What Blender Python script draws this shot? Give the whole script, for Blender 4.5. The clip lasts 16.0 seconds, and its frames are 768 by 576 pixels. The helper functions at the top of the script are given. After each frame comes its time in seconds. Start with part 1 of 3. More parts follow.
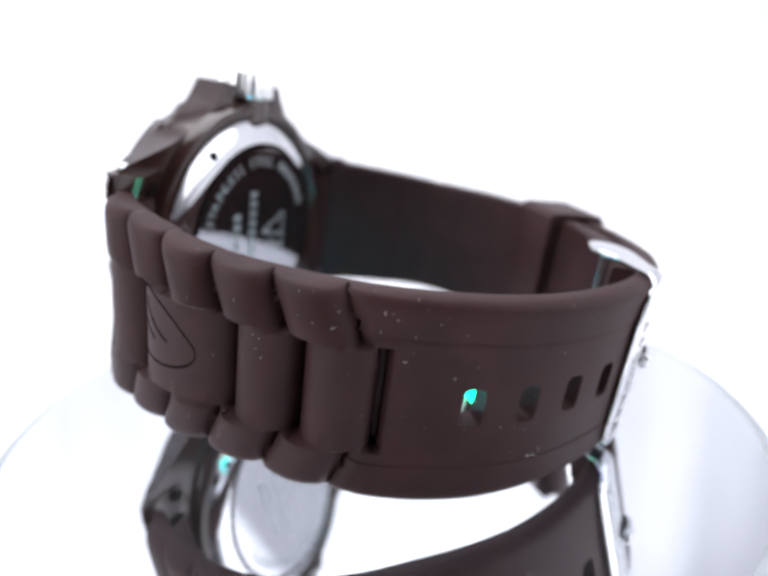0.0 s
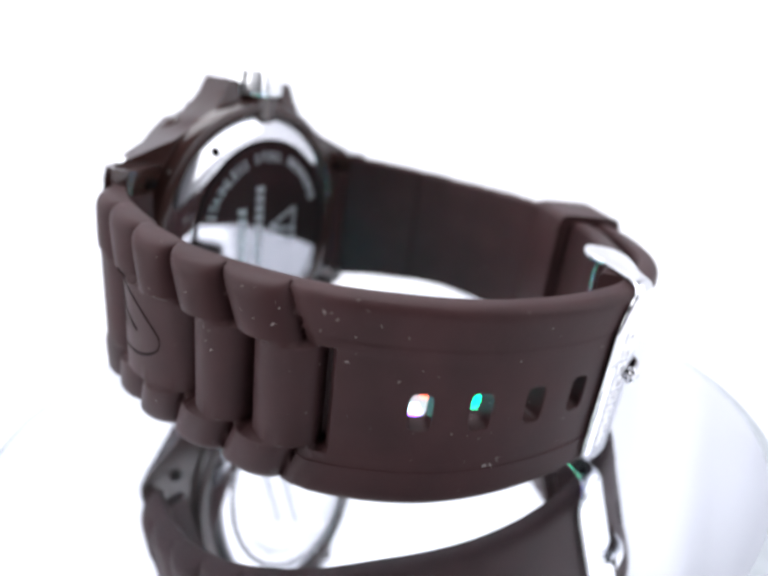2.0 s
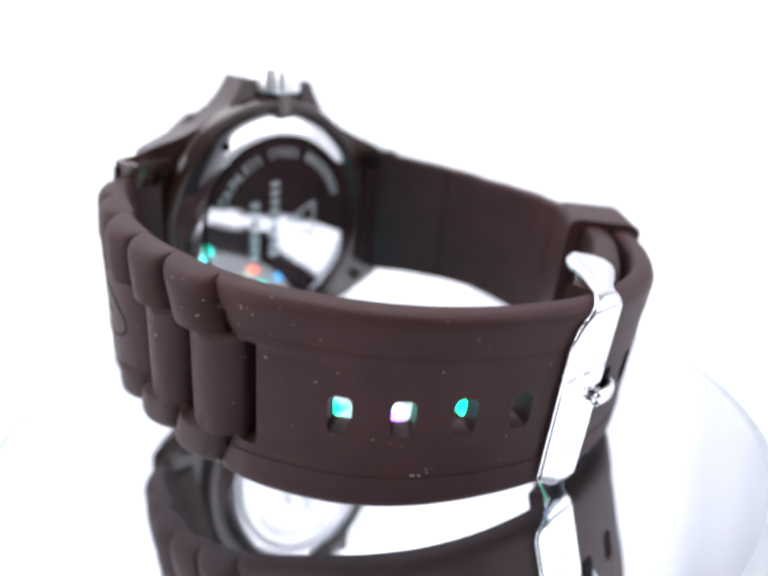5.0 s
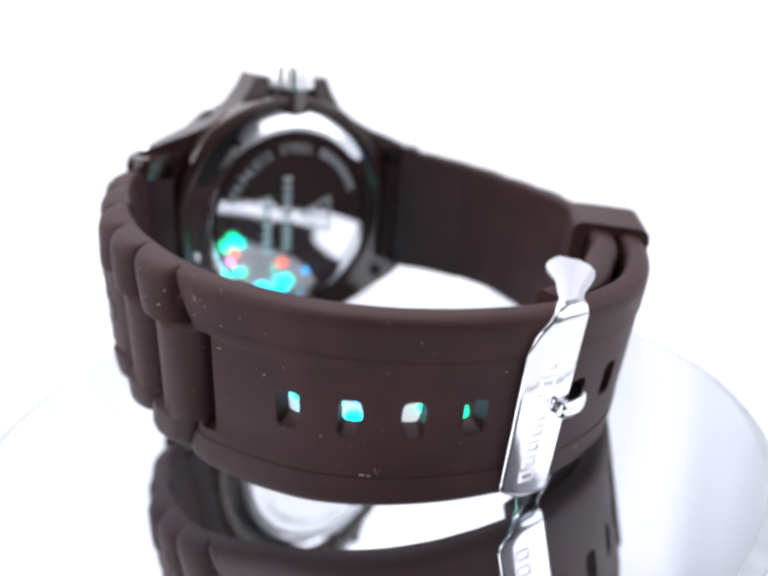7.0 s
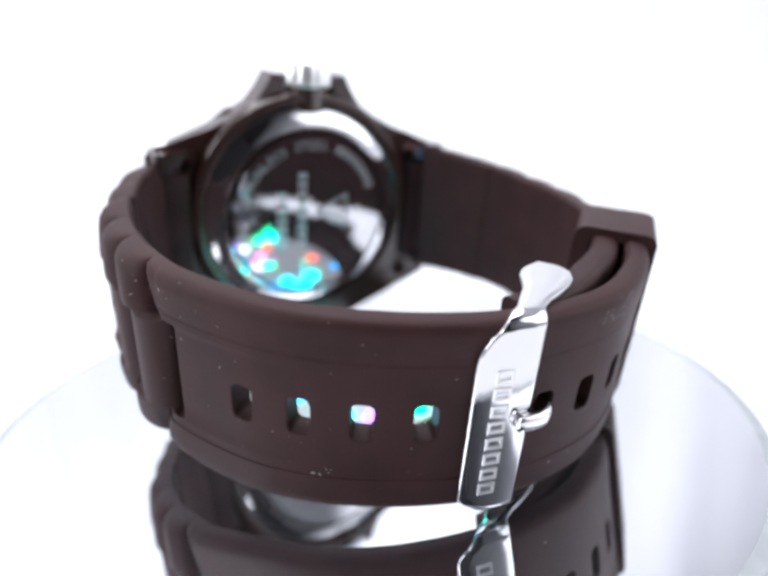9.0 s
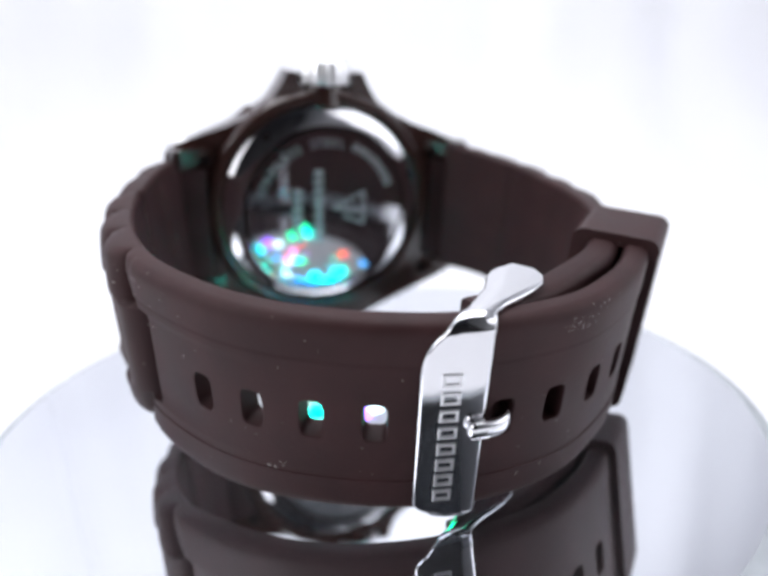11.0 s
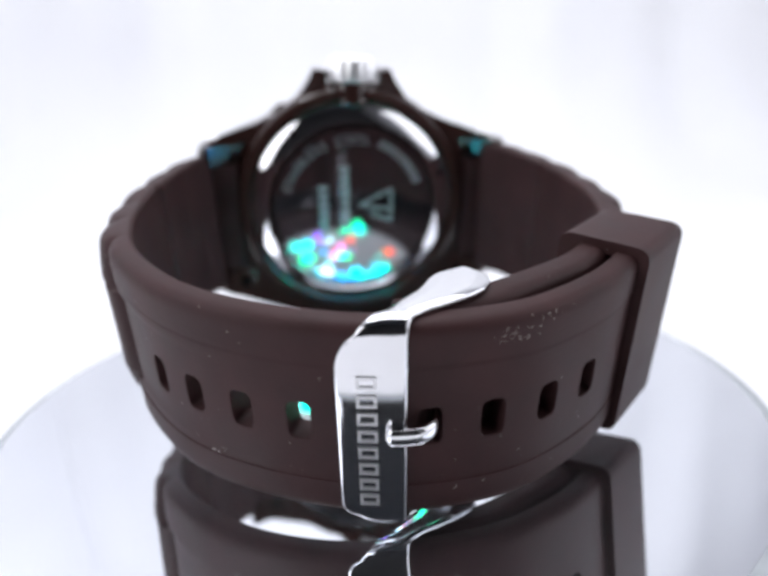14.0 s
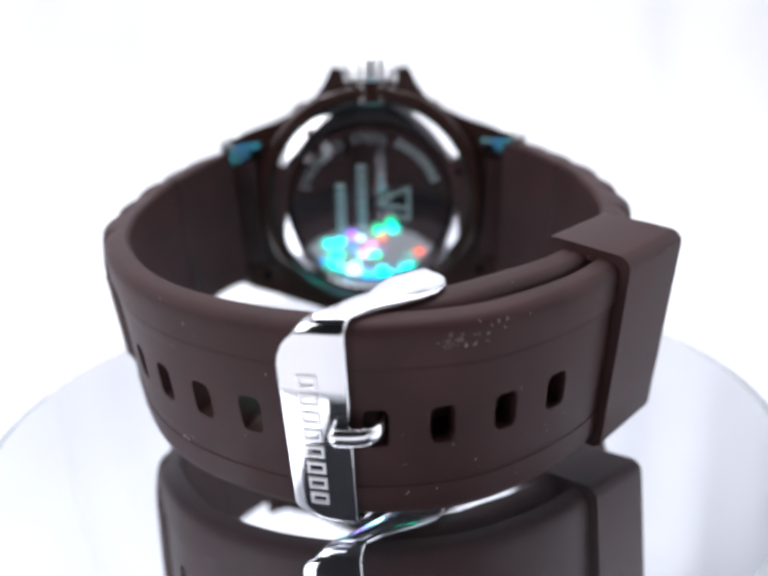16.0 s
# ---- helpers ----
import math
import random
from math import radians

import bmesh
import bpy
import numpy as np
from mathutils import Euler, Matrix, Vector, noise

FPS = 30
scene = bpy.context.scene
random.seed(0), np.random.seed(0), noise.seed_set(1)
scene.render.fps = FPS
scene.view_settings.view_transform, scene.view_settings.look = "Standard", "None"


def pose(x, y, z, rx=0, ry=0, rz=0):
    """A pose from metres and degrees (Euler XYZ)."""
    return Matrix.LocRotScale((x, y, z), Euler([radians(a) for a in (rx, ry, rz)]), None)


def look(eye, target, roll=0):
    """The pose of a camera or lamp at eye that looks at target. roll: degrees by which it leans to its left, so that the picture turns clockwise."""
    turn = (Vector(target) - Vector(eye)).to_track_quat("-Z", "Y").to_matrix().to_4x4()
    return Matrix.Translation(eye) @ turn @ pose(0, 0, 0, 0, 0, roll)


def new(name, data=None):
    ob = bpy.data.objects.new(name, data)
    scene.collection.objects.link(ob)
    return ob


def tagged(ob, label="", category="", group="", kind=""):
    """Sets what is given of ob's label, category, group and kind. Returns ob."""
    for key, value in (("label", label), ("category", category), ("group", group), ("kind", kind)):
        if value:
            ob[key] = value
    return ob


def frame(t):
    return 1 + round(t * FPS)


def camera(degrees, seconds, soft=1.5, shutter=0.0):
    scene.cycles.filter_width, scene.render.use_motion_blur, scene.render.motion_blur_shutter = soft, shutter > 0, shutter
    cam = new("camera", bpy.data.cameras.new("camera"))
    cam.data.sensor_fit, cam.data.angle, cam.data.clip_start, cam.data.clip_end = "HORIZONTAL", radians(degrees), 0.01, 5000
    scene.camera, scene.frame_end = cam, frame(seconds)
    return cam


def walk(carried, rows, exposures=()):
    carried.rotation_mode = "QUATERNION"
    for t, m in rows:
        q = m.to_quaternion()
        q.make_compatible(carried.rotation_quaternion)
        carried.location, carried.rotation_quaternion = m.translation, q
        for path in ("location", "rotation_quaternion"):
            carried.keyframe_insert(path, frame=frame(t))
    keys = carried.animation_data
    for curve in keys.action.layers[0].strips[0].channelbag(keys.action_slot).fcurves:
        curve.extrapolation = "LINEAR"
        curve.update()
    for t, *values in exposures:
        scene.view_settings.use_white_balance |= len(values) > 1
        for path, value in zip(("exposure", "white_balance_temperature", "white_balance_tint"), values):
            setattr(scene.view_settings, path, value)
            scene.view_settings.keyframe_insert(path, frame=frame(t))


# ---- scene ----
# The camera stands low in front of the turntable and sinks a little on its tripod.
cam = camera(69.1, 16.0, soft=3.5)
cam.data.dof.use_dof = True
cam.data.dof.focus_distance = 0.062
cam.data.dof.aperture_fstop = 13


def eye(y, z, pitch, yaw, roll):
    return (Matrix.Translation((0.0002, y / 1000, z / 1000)) @ Matrix.Rotation(radians(yaw), 4, "Z")
            @ Matrix.Rotation(radians(90 + pitch), 4, "X") @ Matrix.Rotation(radians(roll), 4, "Z"))


walk(cam, [
    (0.0, eye(-93.91, 47.97, -16.61, -1.09, -2.66)),
    (1.5, eye(-93.77, 47.64, -16.69, -1.39, -2.62)),
    (3.5, eye(-93.65, 47.47, -16.72, -1.64, -2.70)),
    (7.0, eye(-93.79, 46.83, -16.91, -1.83, -2.68)),
    (9.0, eye(-93.68, 46.43, -16.87, -1.72, -2.62)),
    (12.5, eye(-93.73, 44.86, -16.39, -1.28, -3.09)),
    (14.5, eye(-93.47, 44.24, -16.15, -1.01, -3.16)),
    (16.0, eye(-93.40, 43.75, -15.95, -0.87, -3.14)),
], [(0.0, -0.1), (1.5, -0.02), (3.5, 0.18), (7.0, -0.06), (9.0, -0.12), (11.5, -0.4), (12.5, -0.46), (14.5, -0.4), (15.5, -0.34), (16.0, -0.24)])

# ---- light: a white photo tent with soft boxes; the room in front of it is dim ----
world = bpy.data.worlds.new("world")
scene.world = world
world.use_nodes = True
world.node_tree.nodes["Background"].inputs[0].default_value = (0.75, 0.82, 1.0, 1)
world.node_tree.nodes["Background"].inputs[1].default_value = 0.035


def softbox(name, at, target, sx, sy, power, colour=(1, 1, 1)):
    d = bpy.data.lights.new(name, "AREA")
    d.shape, d.size, d.size_y, d.energy, d.color = "RECTANGLE", sx, sy, power, colour
    ob = new(name, d)
    ob.matrix_world = look(at, target)
    return ob


softbox("softbox_top", (0.0, 0.15, 0.66), (0, 0.15, 0), 0.62, 0.52, 5.0, (0.95, 0.955, 1.0))
softbox("softbox_left", (-0.34, -0.17, 0.20), (0, 0.0, 0.03), 0.40, 0.30, 1.45, (0.96, 0.96, 1.0))
softbox("softbox_right", (0.50, -0.14, 0.27), (0, 0.02, 0.03), 0.56, 0.40, 1.3, (0.94, 0.95, 1.0))


# ---- materials ----
def material(name, colour, rough=0.5, metal=0.0, vary=0.12, scale=400.0, bump=0.0, bump_scale=4000.0, dust=0.0, coat=0.0, spec=0.5):
    m = bpy.data.materials.new(name)
    m.use_nodes = True
    nt = m.node_tree
    p = nt.nodes["Principled BSDF"]
    p.inputs["Roughness"].default_value = rough
    p.inputs["Metallic"].default_value = metal
    p.inputs["Specular IOR Level"].default_value = spec
    if coat:
        p.inputs["Coat Weight"].default_value = coat
    tc = nt.nodes.new("ShaderNodeTexCoord")
    n1 = nt.nodes.new("ShaderNodeTexNoise")
    n1.inputs["Scale"].default_value = scale
    n1.inputs["Detail"].default_value = 5
    nt.links.new(tc.outputs["Object"], n1.inputs["Vector"])
    ramp = nt.nodes.new("ShaderNodeValToRGB")
    lo, hi = ramp.color_ramp.elements
    lo.position, hi.position = 0.3, 0.7
    lo.color = (*[c * (1 - vary) for c in colour], 1)
    hi.color = (*[min(1, c * (1 + vary)) for c in colour], 1)
    nt.links.new(n1.outputs["Fac"], ramp.inputs["Fac"])
    out = ramp.outputs["Color"]
    if dust:
        # pale lint and dust specks
        v = nt.nodes.new("ShaderNodeTexVoronoi")
        v.inputs["Scale"].default_value = 800
        nt.links.new(tc.outputs["Object"], v.inputs["Vector"])
        near = nt.nodes.new("ShaderNodeMath")
        near.operation = "LESS_THAN"
        near.inputs[1].default_value = 0.075
        nt.links.new(v.outputs["Distance"], near.inputs[0])
        one = nt.nodes.new("ShaderNodeSeparateColor")
        nt.links.new(v.outputs["Color"], one.inputs[0])
        pick = nt.nodes.new("ShaderNodeMapRange")
        pick.inputs["From Min"].default_value, pick.inputs["From Max"].default_value = 0.68, 1.0
        pick.inputs["To Max"].default_value = dust
        nt.links.new(one.outputs[0], pick.inputs["Value"])
        both = nt.nodes.new("ShaderNodeMath")
        both.operation = "MULTIPLY"
        nt.links.new(near.outputs[0], both.inputs[0])
        nt.links.new(pick.outputs["Result"], both.inputs[1])
        mix = nt.nodes.new("ShaderNodeMix")
        mix.data_type = "RGBA"
        nt.links.new(both.outputs[0], mix.inputs["Factor"])
        nt.links.new(out, mix.inputs["A"])
        mix.inputs["B"].default_value = (0.55, 0.52, 0.5, 1)
        out = mix.outputs["Result"]
    nt.links.new(out, p.inputs["Base Color"])
    if bump:
        n2 = nt.nodes.new("ShaderNodeTexNoise")
        n2.inputs["Scale"].default_value = bump_scale
        n2.inputs["Detail"].default_value = 4
        nt.links.new(tc.outputs["Object"], n2.inputs["Vector"])
        b = nt.nodes.new("ShaderNodeBump")
        b.inputs["Strength"].default_value = bump
        b.inputs["Distance"].default_value = 0.0001
        nt.links.new(n2.outputs["Fac"], b.inputs["Height"])
        nt.links.new(b.outputs["Normal"], p.inputs["Normal"])
        # gloss that varies a little
        r3 = nt.nodes.new("ShaderNodeMapRange")
        r3.inputs["To Min"].default_value, r3.inputs["To Max"].default_value = max(0.02, rough - 0.08), rough + 0.08
        nt.links.new(n1.outputs["Fac"], r3.inputs["Value"])
        nt.links.new(r3.outputs["Result"], p.inputs["Roughness"])
    return m


def glow(name, colour, strength):
    m = material(name, colour, 0.3)
    p = m.node_tree.nodes["Principled BSDF"]
    p.inputs["Emission Color"].default_value = (*colour, 1)
    p.inputs["Emission Strength"].default_value = strength
    return m


RUBBER = material("brown_silicone_rubber", (0.042, 0.0180, 0.0185), 0.52, vary=0.2, scale=150, bump=0.3, bump_scale=2500, dust=0.5, spec=0.2)
PLASTIC = material("brown_gloss_plastic", (0.040, 0.0175, 0.015), 0.12, vary=0.10, scale=200, bump=0.08, bump_scale=3000, spec=0.6)
CHROME = material("polished_chrome_steel", (0.74, 0.74, 0.76), 0.07, 1.0, vary=0.02, scale=300)
BRIGHT = material("satin_bright_steel", (0.88, 0.88, 0.89), 0.36, 1.0, vary=0.05, scale=500)
STEEL = material("polished_steel_back", (0.50, 0.50, 0.52), 0.05, 1.0, vary=0.04, scale=500)
ETCH = material("etched_matt_steel", (0.50, 0.51, 0.53), 0.5, 1.0, vary=0.1, scale=900)
MIRROR = material("mirror_glass", (0.83, 0.85, 0.89), 0.006, 0.982, vary=0.01, scale=60)
EDGE = material("grey_glass_edge", (0.42, 0.45, 0.48), 0.25, vary=0.08, scale=300)
WHITE = material("white_tent_cloth", (0.855, 0.86, 0.885), 0.9, vary=0.02, scale=9, bump=0.1, bump_scale=600)
DARK = material("dim_room_wall", (0.07, 0.067, 0.07), 0.8, vary=0.15, scale=5)
FROST = material("frosted_pale_plastic", (0.66, 0.69, 0.72), 0.2, vary=0.06, scale=300, bump=0.1, bump_scale=900)
SHELL = material("grey_plastic_base", (0.62, 0.63, 0.65), 0.4, vary=0.04, scale=80)
LINT = material("pale_lint", (0.34, 0.31, 0.30), 0.9, vary=0.3, scale=3000)
# near-black: shade in the emblem's cuts, and the seam, notches and pins
GROOVE = material("dark_brown_cut_shade_and_fittings", (0.010, 0.006, 0.006), 0.9, spec=0.05)
GLASS = material("clear_mineral_glass", (0.9, 0.92, 0.92), 0.03)
GLASS.node_tree.nodes["Principled BSDF"].inputs["Transmission Weight"].default_value = 0.95

MM = 0.001
# the watch's own axes: u along the case, v from the buckle to the case, w across the strap
TILT = (Matrix.Scale(MM, 4) @ Matrix.Translation((0, 0, 23.43)) @ Matrix.Rotation(radians(0.55), 4, "Y")
        @ Matrix.Rotation(radians(10.36), 4, "X"))

# the case sits a little higher, turned on its strap
CASE = TILT @ Matrix.Translation((0, 0, 0.8)) @ Matrix.Rotation(radians(1.4), 4, "Y")


def mesh_part(name, verts, faces, mat, parent=None, label="", matrix=TILT, sharp=35):
    me = bpy.data.meshes.new(name)
    vs = np.asarray(verts, float)
    m = np.array(matrix)
    vs = vs @ m[:3, :3].T + m[:3, 3]
    me.from_pydata([tuple(v) for v in vs], [], [tuple(int(i) for i in f) for f in faces])
    bm = bmesh.new()
    bm.from_mesh(me)
    bmesh.ops.remove_doubles(bm, verts=bm.verts, dist=1e-6)
    bmesh.ops.recalc_face_normals(bm, faces=bm.faces)
    bm.to_mesh(me)
    bm.free()
    return finish(name, me, mat, parent, label, sharp)


def finish(name, me, mat, parent=None, label="", sharp=35):
    me.materials.append(mat)
    me.polygons.foreach_set("use_smooth", [True] * len(me.polygons))
    me.set_sharp_from_angle(angle=radians(sharp))
    ob = new(name, me)
    if parent is not None:
        ob.parent = parent
    if label:
        tagged(ob, label)
    return ob


def part(name, bm, mat, parent=None, label="", matrix=TILT, sharp=35, bevel=0.0, segments=2):
    if bevel:
        es = [e for e in bm.edges if len(e.link_faces) == 2 and e.calc_face_angle(0) > radians(30)]
        bmesh.ops.bevel(bm, geom=es, offset=bevel, segments=segments, profile=0.5, affect="EDGES", clamp_overlap=True)
    bmesh.ops.transform(bm, matrix=matrix, verts=bm.verts)
    bmesh.ops.recalc_face_normals(bm, faces=bm.faces)
    me = bpy.data.meshes.new(name)
    bm.to_mesh(me)
    bm.free()
    return finish(name, me, mat, parent, label, sharp)


def prism(outline, a, b, axis="w"):
    """An outline in two axes, drawn out along the third from a to b."""
    bm = bmesh.new()
    put = {"w": lambda p, h: (p[0], p[1], h), "v": lambda p, h: (p[0], h, p[1])}[axis]
    lo = [bm.verts.new(put(p, a)) for p in outline]
    hi = [bm.verts.new(put(p, b)) for p in outline]
    n = len(outline)
    bm.faces.new(lo)
    bm.faces.new(list(reversed(hi)))
    for i in range(n):
        bm.faces.new((lo[i], hi[i], hi[(i + 1) % n], lo[(i + 1) % n]))
    return bm


def lathe(profile, steps=96, axis="v", centre=(0, 0, 0), ripple=None):
    """(radius, height) pairs turned round an axis. Open ends at radius 0 close on themselves."""
    vs, fs = [], []
    n = len(profile)
    for k in range(steps):
        a = 2 * math.pi * k / steps
        for i, (r, h) in enumerate(profile):
            rr = r + (ripple(a, i) if ripple else 0)
            c, s = rr * math.cos(a), rr * math.sin(a)
            vs.append((centre[0] + c, centre[1] + h, centre[2] + s) if axis == "v" else (centre[0] + c, centre[1] + s, centre[2] + h))
    for k in range(steps):
        k2 = (k + 1) % steps
        for i in range(n - 1):
            fs.append((k * n + i, k * n + i + 1, k2 * n + i + 1, k2 * n + i))
    return vs, fs


def clean_lathe(name, profile, mat, parent, label="", steps=96, axis="v", centre=(0, 0, 0), ripple=None, matrix=TILT, sharp=35):
    vs, fs = lathe(profile, steps, axis, centre, ripple)
    ob = mesh_part(name, vs, fs, mat, parent, label, matrix, sharp)
    return ob


def curve_through(points, n=24):
    p = np.array(points, float)
    q = np.vstack([2 * p[0] - p[1], p, 2 * p[-1] - p[-2]])
    out = []
    for i in range(1, len(q) - 2):
        t = np.linspace(0, 1, n, endpoint=False)[:, None]
        a, b, c, d = q[i - 1:i + 3]
        out.append(0.5 * (2 * b + (c - a) * t + (2 * a - 5 * b + 4 * c - d) * t ** 2 + (3 * b - a - 3 * c + d) * t ** 3))
    return np.vstack(out + [p[-1:]])


class Path:
    """A strap's middle line in u and v, by its length."""

    def __init__(self, points, side):
        self.p = curve_through(points)
        self.s = np.concatenate([[0], np.cumsum(np.linalg.norm(np.diff(self.p, axis=0), axis=1))])
        t = np.gradient(self.p, axis=0)
        t /= np.linalg.norm(t, axis=1)[:, None]
        self.t, self.n = t, np.stack([t[:, 1], -t[:, 0]], -1) * side
        self.length = self.s[-1]

    def at(self, s, off=0.0, w=0.0):
        f = lambda a: np.stack([np.interp(s, self.s, a[:, i]) for i in (0, 1)], -1)
        p = f(self.p) + f(self.n) * np.asarray(off)[..., None]
        return np.concatenate([p, np.broadcast_to(np.asarray(w, float)[..., None], p.shape[:-1] + (1,))], -1)


LONG = Path([(-29.5, 26.5), (-33, 20.5), (-35.6, 12.5), (-36.7, 5), (-36.9, -2), (-36, -10), (-33.7, -18), (-28.6, -26.7),
             (-23.6, -32.2), (-18.4, -36.0), (-12.9, -38.9), (-6.5, -41.2), (0, -42.2), (8, -41.8), (14.3, -39.8),
             (22, -35.5), (29, -29.2), (33.6, -23.4), (36.0, -19)], 1)
SHORT = Path([(29.5, 26.5), (33, 20.5), (35.6, 12.5), (36.7, 5), (36.6, -2), (35.8, -8), (34.0, -14.5), (30.6, -20.8),
              (25.9, -26.6), (19.8, -31.6), (13.3, -35.0), (8, -37.4), (2.5, -38.8), (-3.0, -39.3)], -1)
HALF, MID = 12.35, -1.4
HOLES = [56.35 + 6.67 * k for k in range(9)]
HOLE_W, HOLE_S, HOLE_H = -1.45, 1.3, 2.35
HOLE_SHIFT = [-0.45, -0.2, 0.0, 0.15, 0.2, 0.2, 0.2, 0.2, 0.2]
SHIFT = 2.4
CENTRE_LINKS = [(1.0, 10.9, 2.4), (11.3, 26.4, 3.1), (26.6, 34.5, 3.1), (34.9, 43.2, 3.2)]
EDGE_LINKS = [(-1.0, 7.0), (7.0, 14.9), (15.0, 22.5), (22.6, 30.4), (30.5, 38.8)]


def lump(x, a, b, power=0.42):
    k = (2 * x - a - b) / (b - a)
    return np.where(np.abs(k) < 1, (1 - np.clip(np.abs(k), 0, 1) ** 2.0) ** power, 0)


def outer(s, w, plain=1.5):
    """Height of a strap's outer face over its middle line."""
    s, d = s - SHIFT, np.abs(w - MID)
    rail = np.where(d > 7.65, 0.15, np.where((d > 7.3) & (w > MID), -0.04, 0.0))
    flat = plain + rail
    base = -0.9
    c = np.full_like(s, base)
    for a, b, h in CENTRE_LINKS:
        c = np.maximum(c, base + (h - base) * lump(s, a, b, 0.42))
    # a groove parts the last link from the plain strap
    c = np.where(s > 43.0, np.maximum(c, base + (flat - base) * np.clip((s - 43.9) / 0.7, 0, 1) ** 0.5), c)
    # scalloped edge links, flush at the rim and flaring outwards to the middle; their joints lean along the strap
    x = s - (HALF - d) * 0.40
    e = np.full_like(s, -0.4)
    for a, b in EDGE_LINKS:
        e = np.maximum(e, -0.4 + (3.9 if a > 10 else 3.0) * lump(x, a, b, 0.40))
    run = flat + 0.3 * np.exp(-np.clip(x - 38.9, 0, 99) / 9)
    e = np.where(x > 38.9, run * np.clip((x - 38.9) / 2.2 + 0.3, 0, 1) ** 0.5, e)
    lip = np.clip((d - 6.8) / (HALF - 6.8), 0, 1)
    e = np.where(x < 42, e + (1.4 - e) * 0.34 * lip ** 1.3, e)
    z = np.where(d > 6.3, e, c)
    q = np.clip((d - (HALF - 1.8)) / 1.8, 0, 1)
    return z - (z + 0.5) * (1 - np.sqrt(np.maximum(1 - q ** 2.6, 0))) * 0.6


